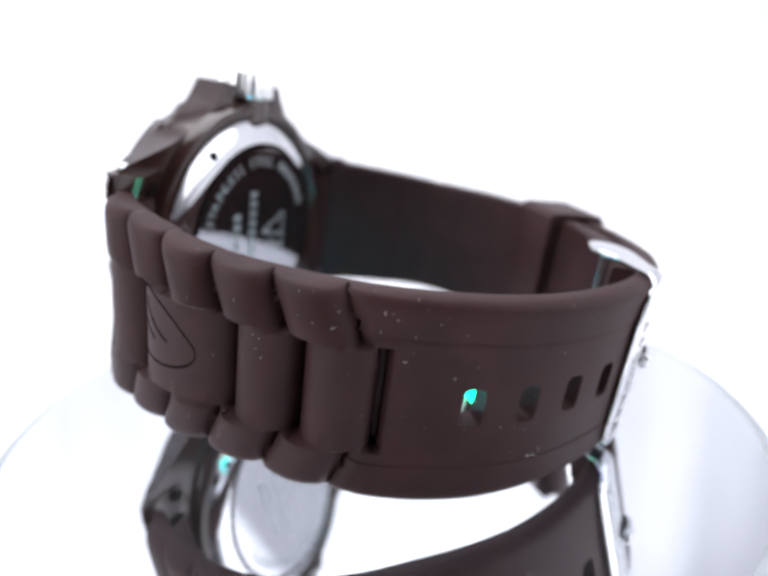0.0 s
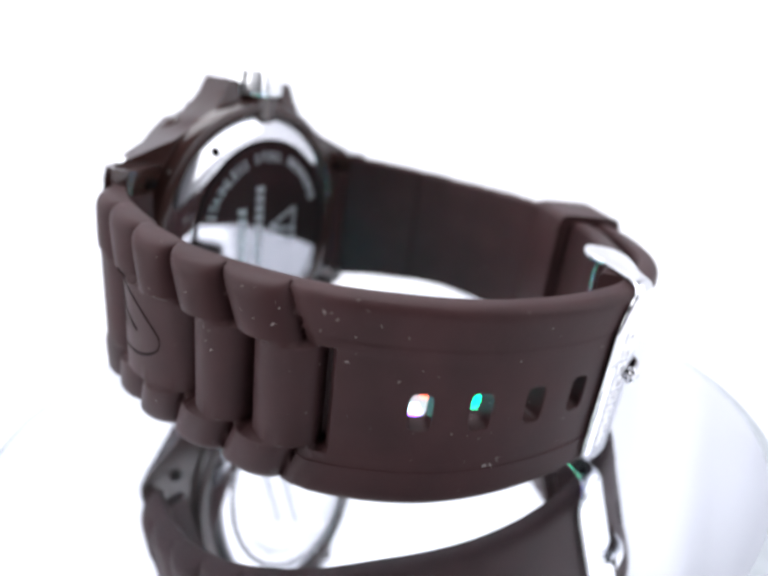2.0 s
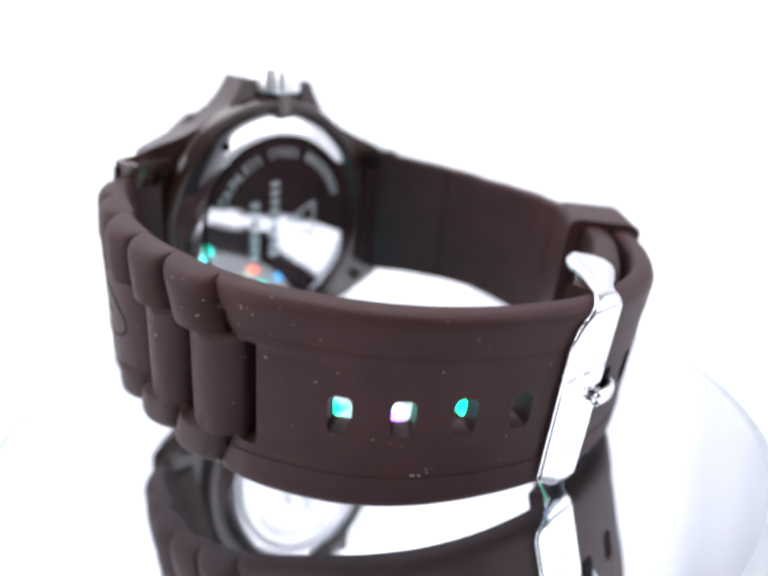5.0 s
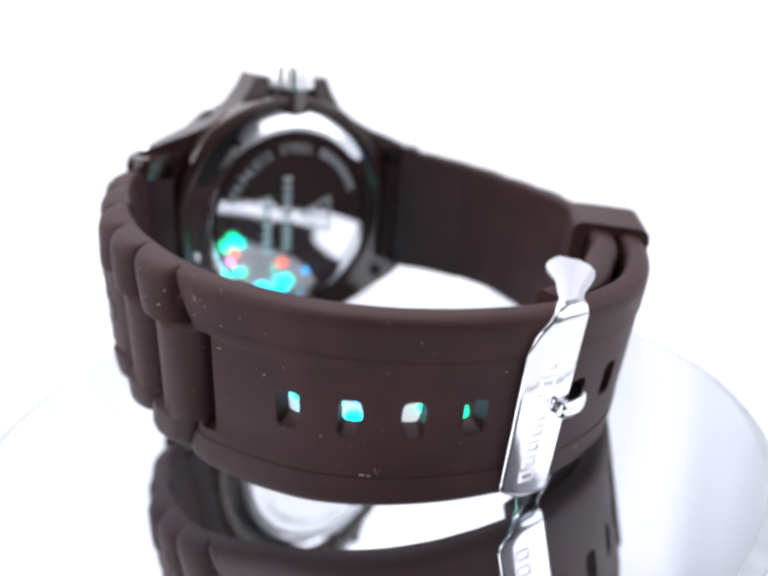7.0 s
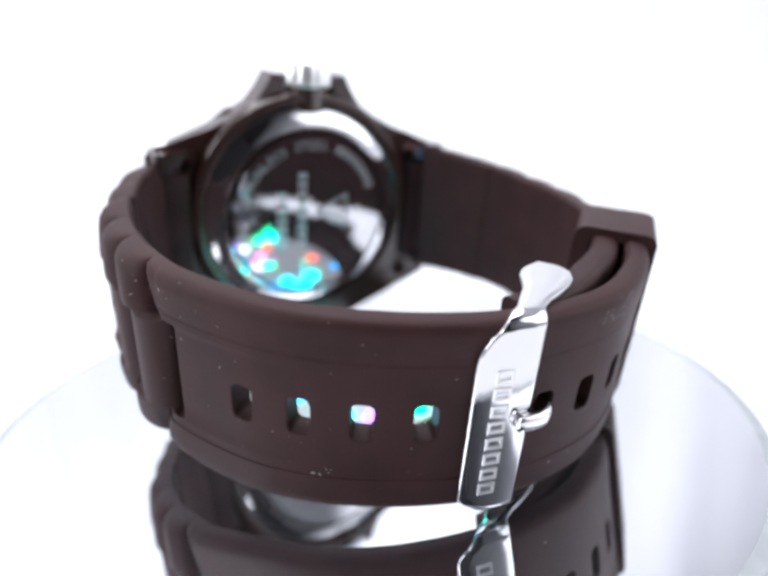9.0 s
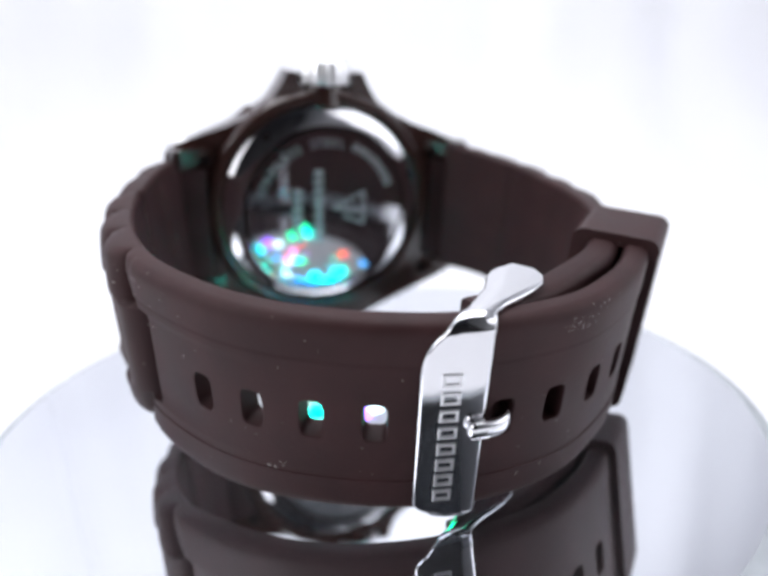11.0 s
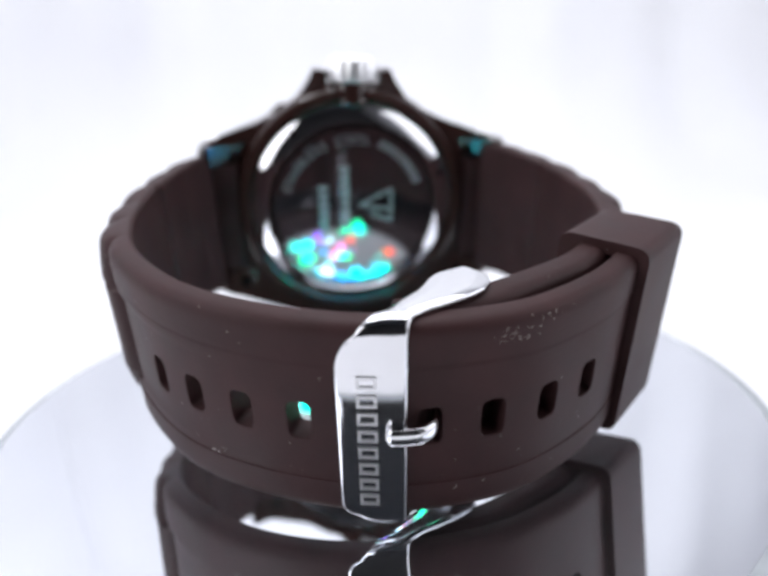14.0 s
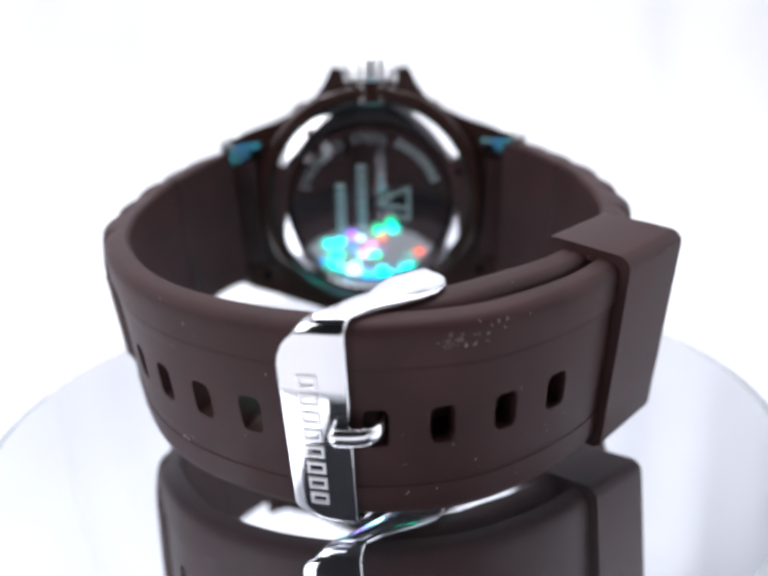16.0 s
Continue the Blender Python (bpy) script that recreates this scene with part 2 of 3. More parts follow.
def strap(name, path, links_end, plain, inner_n, holes, label, parent):
    """A moulded strap: rows of links near the case, plain with buckle holes towards the end."""
    pw, ps = 3.7, 2.4
    ss = [np.arange(0, links_end + SHIFT + 4.2, 0.27)]
    stops = [ss[0][-1]]
    for h in holes:
        stops += [h - ps, h + ps]
    stops.append(path.length)
    cells = []
    for i in range(len(stops) - 1):
        hole = holes and i % 2 == 1 and i < len(stops) - 1
        n = 8 if hole else max(2, int((stops[i + 1] - stops[i]) / 0.8))
        ss.append(np.linspace(stops[i], stops[i + 1], n + 1)[1:])
        if hole:
            cells.append((stops[i], stops[i + 1]))
    ss = np.concatenate(ss)
    lo, hi = MID - HALF, MID + HALF
    ws = np.concatenate([lo + np.array([0, 0.25, 0.6, 1.1, 1.7, 2.4, 3.3, 4.2, 4.55, 4.66, 4.74, 5.0, 5.1, 5.4, 5.84, 5.96, 6.4]),
                         np.linspace(HOLE_W - pw, HOLE_W + pw, 11),
                         hi - np.array([0, 0.25, 0.6, 1.1, 1.7, 2.4, 3.3, 4.2, 4.55, 4.66, 4.74, 5.0, 5.1, 5.4, 5.84, 5.96, 6.4, 6.9])[::-1]])
    ws = np.unique(ws.round(4))
    S, Wd = np.meshgrid(ss, ws, indexing="ij")
    end = np.clip((path.length - S) / 9.0, 0, 1)
    # the tip narrows
    Wt = MID + (Wd - MID) * (np.sqrt(1 - (1 - end) ** 2 * 0.75) if holes else 1.0)
    # and it widens towards the lugs
    near = np.clip(1 - S / 26, 0, 1)
    if holes:
        Wt = Wt - 1.3 * np.exp(-((S - 52) / 15) ** 2) * np.clip((MID - Wd) / HALF, 0, 1)
    Wt = Wt + near * -0.3 + (Wd - MID) * near * 0.15
    top = path.at(S, outer(S, Wd, plain), Wt)
    dn = np.abs(Wd - MID)
    bot = path.at(S, -inner_n - 0.55 * np.clip((17.5 - S) / 0.6, 0, 1) + 0.5 * np.clip((dn - HALF + 0.7) / 0.7, 0, 1) ** 2, Wt)
    ns, nw = S.shape
    vs = np.concatenate([top.reshape(-1, 3), bot.reshape(-1, 3)])
    B = ns * nw
    fs = []
    inside = np.zeros((ns - 1, nw - 1), bool)
    jw = [int(np.argmin(np.abs(ws - (HOLE_W - pw)))), int(np.argmin(np.abs(ws - (HOLE_W + pw))))]
    blocks = []
    for a, b in cells:
        i0, i1 = int(np.argmin(np.abs(ss - a))), int(np.argmin(np.abs(ss - b)))
        inside[i0:i1, jw[0]:jw[1]] = True
        blocks.append((i0, i1))
    for i in range(ns - 1):
        for j in range(nw - 1):
            if inside[i, j]:
                continue
            a = i * nw + j
            fs.append((a, a + nw, a + nw + 1, a + 1))
            fs.append((B + a, B + a + 1, B + a + nw + 1, B + a + nw))
    for i in range(ns - 1):
        for j in (0, nw - 1):
            a = i * nw + j
            fs.append((a, a + nw, B + a + nw, B + a))
    for i in (0, ns - 1):
        for j in range(nw - 1):
            a = i * nw + j
            fs.append((a, a + 1, B + a + 1, B + a))
    vs = [tuple(v) for v in vs]
    for (i0, i1), h, lift in zip(blocks, holes, HOLE_SHIFT):
        rim = ([(i, jw[0]) for i in range(i0, i1)] + [(i1, j) for j in range(jw[0], jw[1])]
               + [(i, jw[1]) for i in range(i1, i0, -1)] + [(i0, j) for j in range(jw[1], jw[0], -1)])
        rings = []
        for layer, (grow, drop) in enumerate([(1.06, 0.0), (1.0, 0.09), (1.0, None)]):
            ring = []
            for i, j in rim:
                ds, dw = (ss[i] - h) / ps, (ws[j] - HOLE_W) / pw
                a = math.atan2(dw, ds)
                c, sn = math.cos(a), math.sin(a)
                r = (abs(c) ** 4.5 + abs(sn) ** 4.5) ** (-1 / 4.5)
                s1, w1 = h + HOLE_S * grow * r * c, HOLE_W + lift + HOLE_H * (1 + (grow - 1) * 0.55) * r * sn
                n1 = -inner_n if drop is None else plain - drop
                ring.append(len(vs))
                vs.append(tuple(path.at(np.array(s1), np.array(n1), np.array(w1))))
            rings.append(ring)
        outer_top = [i * nw + j for i, j in rim]
        outer_bot = [B + i * nw + j for i, j in rim]
        for r0, r1 in ((outer_top, rings[0]), (rings[0], rings[1]), (rings[1], rings[2]), (rings[2], outer_bot)):
            for k in range(len(rim)):
                k2 = (k + 1) % len(rim)
                fs.append((r0[k], r0[k2], r1[k2], r1[k]))
    return mesh_part(name, vs, fs, RUBBER, parent, label, sharp=34)


# ---- the setting ----
def setting():
    # table top and back cloth in one sweep
    prof = [(-0.24, -0.035), (0.10, -0.035)]
    r = 0.16
    for k in range(13):
        a = math.pi / 2 * k / 12
        prof.append((0.34 + r * math.sin(a), -0.035 + r - r * math.cos(a)))
    prof.append((0.5, 0.85))
    prof = prof[:1] + [(y, prof[1][1]) for y in (-0.1, 0.0)] + prof[1:-1] + [(0.5, z) for z in np.linspace(0.16, 0.85, 12)]
    cols = np.linspace(-0.62, 0.62, 63)
    vs, fs = [], []
    for y, z in prof:
        # the hanging cloth falls in shallow folds
        deep = min(1.0, max(0.0, (y - 0.3) / 0.2))
        for x in cols:
            fold = 0.006 * math.sin(31 * x + 0.9 + 1.5 * z) + 0.004 * math.sin(67 * x + 2.1 - 2.2 * z) + 0.003 * math.sin(14 * z + 9 * x)
            vs.append((x, y - deep * fold, z + 0.0008 * math.sin(40 * x + 25 * y)))
    n = len(cols)
    for i in range(len(prof) - 1):
        for k in range(n - 1):
            fs.append((i * n + k, i * n + k + 1, (i + 1) * n + k + 1, (i + 1) * n + k))
    back = mesh_part("backdrop", vs, fs, WHITE, matrix=Matrix.Identity(4), sharp=60)
    tagged(back, "seamless white cloth sweep under and behind the turntable", "backdrop", kind="structure")
    for name, box, mat, lab in (
            ("wall_left", (-0.385, -0.27, -0.035, -0.37, 0.52, 0.85), WHITE, "white cloth side of the photo tent"),
            ("wall_right", (0.625, -1.35, -0.035, 0.64, 0.52, 1.6), WHITE, "white cloth side of the photo tent"),
            ("ceiling", (-0.64, -0.22, 0.855, 0.64, 0.52, 0.87), WHITE, "white cloth roof of the photo tent"),
            ("wall_front", (-1.6, -1.42, -0.6, 1.6, -1.4, 1.6), DARK, "dim plain room wall behind the camera")):
        x0, y0, z0, x1, y1, z1 = box
        bm = bmesh.new()
        bmesh.ops.create_cube(bm, size=1)
        bmesh.ops.transform(bm, matrix=Matrix.Translation(((x0 + x1) / 2, (y0 + y1) / 2, (z0 + z1) / 2)) @ Matrix.Diagonal((x1 - x0, y1 - y0, z1 - z0, 1)), verts=bm.verts)
        ob = part(name, bm, mat, matrix=Matrix.Identity(4))
        tagged(ob, lab, "wall" if "wall" in name else "ceiling", kind="structure")


# ---- turntable ----
def turntable():
    top = new("turntable")
    tagged(top, "round mirror-topped display turntable with small coloured lamps", "turntable")
    m = Matrix.Translation((0, 0, -0.00035)) @ Matrix.Scale(MM, 4)
    R = 62.9
    clean_lathe("mirror_disc", [(0, 0), (R - 1.9, 0)], MIRROR, top, "silvered mirror glass", 160, "w", matrix=m)
    clean_lathe("disc_edge", [(R - 1.9, 0), (R - 0.2, -0.45), (R, -0.7), (R, -2.6), (R - 0.4, -3.0), (0, -3.0)], EDGE, top, "grey polished glass edge", 160, "w", matrix=m)
    clean_lathe("base", [(0, -3.02), (46, -3.02), (48, -5), (50, -30), (52, -34.5), (0, -34.9)], SHELL, top, "grey plastic drum", 96, "w", matrix=m)
    clean_lathe("lamp_window", [(0, 0.3), (19.0, 0.3), (19.4, 0.2), (19.5, 0.01)], FROST, top, "frosted pale lamp window", 96, "w", (-2, 3, 0), matrix=m)
    tints = {"teal": ((0.0, 0.9, 0.72), 7.0), "blue": ((0.02, 0.40, 1.0), 9.0), "green": ((0.0, 1.0, 0.40), 8.0), "cyan": ((0.0, 0.75, 1.0), 9.0),
             "violet": ((0.30, 0.10, 1.0), 8.0), "red": ((1.0, 0.10, 0.05), 6.0), "pink": ((1.0, 0.30, 0.75), 6.0), "amber": ((1.0, 0.42, 0.08), 5.0), "ice": ((0.6, 0.92, 1.0), 7.0)}
    glows = {k: glow("lamp_glow", *v) for k, v in tints.items()}

    def bead(colour, x, y, b):
        clean_lathe("lamp_bead", [(1.3 * b, 0.02), (1.2 * b, 0.6 * b), (0.8 * b, 1.15 * b), (0, 1.35 * b)], glows[colour], top, "small %s lamp bead" % colour, 14, "w", (x, y, 0), matrix=m)
    # the larger lamps under the strap's holes
    for colour, x, y, b in (("teal", 6.0, -14.0, 1.2), ("red", 2.6, -9.6, 0.9), ("pink", -0.6, -5.6, 1.0), ("pink", -3.0, -1.2, 1.0), ("teal", -11.5, 5.0, 1.5),
                            ("green", 1.6, -13.6, 1.2), ("green", -10.4, -1.0, 1.4), ("ice", -3.6, -10.2, 1.0), ("ice", -5.6, 6.0, 1.5), ("cyan", 2.0, 8.0, 1.5), ("cyan", 6.0, 10.0, 1.3), ("blue", -1.5, 11.0, 1.2), ("teal", 9.5, 7.0, 1.3), ("cyan", -8.0, 11.0, 1.3), ("violet", -6.2, -11.4, 1.2), ("cyan", -9.6, -8.2, 1.3),
                            ("teal", -12.8, -7.4, 1.3), ("teal", -14.5, 8.5, 1.4), ("green", 5.5, -17.2, 1.1)):
        bead(colour, x, y, b)
    random.seed(23)
    for k in range(64):
        a, r = random.uniform(0, 2 * math.pi), 17.0 * math.sqrt(random.random())
        colour = random.choice(["teal", "teal", "teal", "cyan", "cyan", "cyan", "blue", "blue", "green", "green", "violet", "blue", "teal", "violet", "red", "amber", "ice"])
        bead(colour, r * math.cos(a), 7 + 0.75 * r * math.sin(a), random.choice([0.25, 0.3, 0.4, 0.5, 0.65, 0.9]))
    return top


# ---- the watch ----
def watch():
    w = new("wrist_watch")
    tagged(w, "brown silicone strap wrist watch with chrome buckle, standing on edge", "watch")
    strap("long_strap", LONG, 41.5, 1.5, 1.5, HOLES, "brown rubber strap with moulded links and a row of buckle holes", w)
    strap("short_strap", SHORT, 41.5, 1.8, 1.8, [], "brown rubber strap with moulded links", w)
    case(w)
    keeper(w)
    emblem(w)
    lint(w)
    buckle(w)
    return w


def glyph(letter, size, depth):
    """One raised capital of the built-in font, centred on its foot, as vertices and faces."""
    text = bpy.data.curves.new("glyph", "FONT")
    text.body, text.size, text.extrude, text.align_x, text.resolution_u = letter, size, depth, "CENTER", 2
    ob = new("glyph", text)
    me = bpy.data.meshes.new_from_object(ob.evaluated_get(bpy.context.evaluated_depsgraph_get()))
    vs, fs = [tuple(v.co) for v in me.vertices], [tuple(p.vertices) for p in me.polygons]
    bpy.data.objects.remove(ob)
    bpy.data.curves.remove(text)
    bpy.data.meshes.remove(me)
    return vs, fs


def case(w):
    cu, cw = 0.1, -0.4
    half = [(7.9, 26.5), (9.4, 23.8), (11.5, 21.0), (15.2, 18.6), (19.5, 16.6), (24.5, 15.0), (29.5, 13.2), (30.7, 12.6), (31.3, 11.6),
            (31.4, 9.4), (30.6, 8.9), (30.4, -8.9), (31.4, -14.4), (31.2, -17.6), (30.2, -19.0),
            (28.0, -20.2), (24.0, -21.6), (19.0, -23.6), (14.0, -25.6), (10, -27.6), (7, -28.6)]
    slot = [(0.6 - 5.2, 26.2), (0.6 - 5.2, 20.4), (0.6 + 5.2, 20.4), (0.6 + 5.2, 26.2)]
    out = half + [(-u + 1.0, h) for u, h in reversed(half)] + slot
    bm = prism(out, 27.4, 34.2, "v")
    for v in bm.verts:
        if v.co.y > 33:
            v.co.y -= max(0, abs(v.co.x) - 15) * 0.42 + max(0, abs(v.co.z) - 18) * 0.1
    body = part("case", bm, PLASTIC, w, "brown gloss plastic case with crown guards", CASE, bevel=0.7)
    # lugs that curve towards the wrist
    for su in (-1, 1):
        for w0, w1 in ((8.9, 13.0), (-18.6, -14.2)):
            if w0 > 0:
                line = [(21.5, 28.4), (23.0, 27.7), (25.5, 26.4), (28.0, 25.0), (29.6, 24.2), (30.6, 24.4), (31.2, 25.6), (31.4, 28.2), (26.0, 29.4)]
            else:
                line = [(21.5, 27.6), (24.0, 27.2), (27.0, 26.9), (29.4, 26.7), (30.6, 26.9), (31.2, 27.4), (31.4, 28.2), (26.0, 29.0)]
            bm = prism([(su * u + (0.5 if su > 0 else 1.7), v) for u, v in line], w0, w1)
            for v in bm.verts:
                if w0 > 0 and v.co.y < 28:
                    v.co.y -= 0.42 * (v.co.z - 11.0)
            part("lug", bm, PLASTIC, w, "curved gloss plastic lug", CASE, bevel=0.5, segments=3)
            clean_lathe("lug_pin", [(0, 25.9), (0.5, 25.95), (0.9, 26.2), (1.0, 26.6), (1.0, 28.0), (0, 28.0)], GROOVE, w, "small lug pin", 20, "v",
                        (0.5 + su * 23.9, 0, (w0 + w1) / 2 - 0.6), matrix=CASE)
        # a bright steel block, added in place of the white glint on the lug's tip
        bm = bmesh.new()
        bmesh.ops.create_cube(bm, size=1)
        bmesh.ops.transform(bm, matrix=Matrix.Translation((0.9 + su * 27.2, 29.2, 13.0)) @ Matrix.Diagonal((4.2, 3.4, 2.0, 1)), verts=bm.verts)
        part("lug_glint", bm, BRIGHT, w, "bright block added for the glint on the lug's tip", CASE, bevel=0.6, segments=3)
        # the strap's root fills the gap between the lugs
        root = prism([(su * u + 0.5, v) for u, v in ((23.4, 27.8), (24.0, 25.9), (27.4, 25.5), (29.6, 26.2), (29.8, 27.8))], -13.2, 8.8)
        part("strap_root", root, RUBBER, w, "brown rubber strap end between the lugs", CASE, bevel=0.25)
    # the round middle of the case stands proud round the steel back
    clean_lathe("case_ring", [(21.3, 27.2), (21.4, 25.9), (21.7, 25.5), (22.6, 25.3), (23.4, 25.6), (23.8, 26.2), (24.1, 27.6)], PLASTIC, w,
                "round brown gloss rim", 128, "v", (cu, 0, cw), matrix=CASE)
    clean_lathe("bezel", [(17.5, 32.6), (24.0, 32.6), (24.4, 33.2), (24.0, 35.6), (22.2, 37.2), (18.2, 36.8), (17.5, 36.4)], PLASTIC, w,
                "brown notched bezel", 144, "v", (cu, 0, cw), lambda a, i: -0.7 * (math.cos(12 * a) > 0.5) if i in (1, 2, 3) else 0, matrix=CASE)
    clean_lathe("crystal", [(0, 36.9), (12, 36.8), (17.6, 36.5), (17.6, 35.2), (0, 35.2)], GLASS, w, "clear watch glass", 96, "v", (cu, 0, cw), matrix=CASE)
    clean_lathe("dial", [(0, 34.6), (17.6, 34.6), (17.6, 33.9), (0, 33.9)], PLASTIC, w, "brown dial", 64, "v", (cu, 0, cw), matrix=CASE)
    # the steel back: a bright cone round a flat plate, with a dark seam between them
    back = clean_lathe("case_back", [(0, 24.2), (16.7, 24.2), (16.9, 24.35), (16.95, 24.9)], STEEL, w, "polished steel back plate", 128, "v", (cu, 0, cw), matrix=CASE)
    clean_lathe("back_rim", [(16.96, 24.9), (17.2, 24.35), (17.5, 24.3), (20.9, 25.9), (21.28, 26.4), (21.28, 27.2)], CHROME, w, "bright bevelled steel rim", 128, "v", (cu, 0, cw), matrix=CASE)
    clean_lathe("seam", [(16.5, 24.19), (16.6, 24.14), (17.2, 24.14), (17.3, 24.28)], GROOVE, back, "dark rubber seam", 128, "v", (cu, 0, cw), matrix=CASE)
    # a ring of raised capitals; the last word is too worn to read and stays plain bars
    shapes = {}
    angle = 162.0
    for letter in "STAINLESS STEEL ########":
        if letter == "#":
            mark(back, cu, cw, 14.2, angle, 1.05, 1.7)
        elif letter != " ":
            if letter not in shapes:
                shapes[letter] = glyph(letter, 2.5, 0.04)
            r = radians(angle)
            c, sn = math.cos(r), math.sin(r)
            vs = [(cu + 13.3 * c + x * sn + y * c, 24.17 - z, cw + 13.3 * sn - x * c + y * sn) for x, y, z in shapes[letter][0]]
            mesh_part("etched_letter", vs, shapes[letter][1], ETCH, back, matrix=CASE)
        angle -= 4.6 if letter == "I" else 6.1
    # two upright columns of small marks, and a sail-shaped device
    for u, h0, h1 in ((-6.3, 4.4, -7.0), (-1.9, 8.2, -6.0)):
        h = h0
        while h > h1:
            block(back, cu + u, cw + h, 1.9, 1.15)
            h -= 1.75
    for a, b in (((1.2, 0.6), (7.9, 3.9)), ((7.9, 3.9), (7.9, -3.2)), ((1.2, 0.6), (7.9, -0.6)), ((3.4, -1.2), (7.9, -3.2))):
        d = Vector(b) - Vector(a)
        block(back, cu + (a[0] + b[0]) / 2, cw + (a[1] + b[1]) / 2, d.length, 0.55, math.atan2(d.y, d.x))
    # case notches
    for ang in (128, 232, 20):
        r = radians(ang)
        clean_lathe("notch", [(0, 24.85), (0.6, 24.85), (0.8, 25.05), (0.8, 26.3), (0, 26.3)], GROOVE, back, "dark opening notch", 16, "v",
                    (cu + 19.3 * math.cos(r), 0, cw + 19.3 * math.sin(r)), matrix=CASE)
    # crown
    clean_lathe("crown", [(0, 28.9), (3.2, 28.8), (4.4, 28.3), (4.9, 27.4), (4.9, 24.6), (4.5, 24.2), (0, 24.2)], BRIGHT, w,
                "fluted chrome crown", 96, "w", (cu + 0.5, 29.4, 0), lambda a, i: 0.14 * math.cos(18 * a) if i in (2, 3, 4) else 0, matrix=CASE)
    clean_lathe("crown_collar", [(0, 24.19), (4.1, 24.19), (4.3, 23.9), (4.3, 20.6), (4.5, 20.3), (0, 20.3)], PLASTIC, w, "brown crown collar", 48, "w", (cu + 0.5, 29.4, 0), matrix=CASE)
    return body


def block(back, u, h, l, height, turn=0.0):
    bm = bmesh.new()
    bmesh.ops.create_cube(bm, size=1)
    bmesh.ops.transform(bm, matrix=Matrix.Translation((u, 24.18, h)) @ Matrix.Rotation(-turn, 4, "Y") @ Matrix.Diagonal((l, 0.06, height, 1)), verts=bm.verts)
    part("etched_bar", bm, ETCH, back, matrix=CASE)


def mark(back, cu, cw, radius, ang, l, h):
    r = radians(ang)
    block(back, cu + radius * math.cos(r), cw + radius * math.sin(r), l, h, r - math.pi / 2)


def emblem(w):
    """A pointed oval with two strokes on the broad link: dark tubes for the shade in its cuts."""
    lines = [[(13.6, 4.6), (16.4, 3.6), (19.2, 2.0), (21.6, 0.0), (22.9, -1.7), (22.2, -3.4), (19.8, -4.6), (16.6, -5.1), (13.8, -4.9)],
             [(14.6, 2.6), (15.6, 0.6), (17.2, -0.8), (18.8, -1.7)], [(14.2, -0.4), (15.2, -1.4), (16.4, -2.2)]]
    for line in lines:
        pts = curve_through(line, 6)
        bm = bmesh.new()
        rings = []
        for q, h in pts:
            q, h = q - 0.5, h + 0.7
            sq = np.array(float(q + SHIFT))
            c = LONG.at(sq, outer(np.array([sq]), np.array([h]))[0] - 0.1, np.array(h))
            rings.append([bm.verts.new(c + np.array([0.21 * math.cos(a), 0, 0.21 * math.sin(a)])) for a in np.linspace(0, 2 * math.pi, 6, endpoint=False)])
        for i in range(len(rings) - 1):
            for k in range(6):
                bm.faces.new((rings[i][k], rings[i][(k + 1) % 6], rings[i + 1][(k + 1) % 6], rings[i + 1][k]))
        part("emblem_shade_line", bm, GROOVE, w, "dark tube for the shade in the emblem's cut line")


def lint(w):
    """Pale lint flakes and a scuffed patch on the strap."""
    rng = np.random.default_rng(5)
    vs, fs = [], []
    for s0, w0, ds, dw, n in ((98.0, 8.8, 1.3, 0.5, 26), (102.0, 9.9, 1.6, 0.25, 7), (38.5, 8.0, 2.5, 1.2, 7), (47.0, 8.4, 1.5, 0.8, 8),
                              (32.5, 2.0, 1.2, 1.5, 6), (66, -8.8, 4.0, 0.8, 8), (97, -8, 6, 1.5, 5), (60, 4, 9, 3, 5)):
        for k in range(n):
            q, h = rng.normal(s0, ds), rng.normal(w0, dw)
            a, r = rng.uniform(0, math.pi), rng.uniform(0.02, 0.06)
            lx = rng.uniform(1.0, 4.5)
            base = len(vs)
            for x, y, z in ((-lx, -1, 0), (lx, -1, 0), (lx, 1, 0), (-lx, 1, 0), (0, 0, 1.2)):
                x, y = x * r, y * r
                sq, wq = q + x * math.cos(a) - y * math.sin(a), h + x * math.sin(a) + y * math.cos(a)
                o = outer(np.array([sq]), np.array([wq]))[0]
                vs.append(tuple(LONG.at(np.array(sq), np.array(o + 0.01 + z * r * 0.6), np.array(wq))))
            fs += [(base, base + 1, base + 4), (base + 1, base + 2, base + 4), (base + 2, base + 3, base + 4), (base + 3, base, base + 4), (base + 3, base + 2, base + 1, base)]
    ob = mesh_part("lint", vs, fs, LINT, w, "pale grey lint and scuffs")
    tagged(ob, kind="stuff")


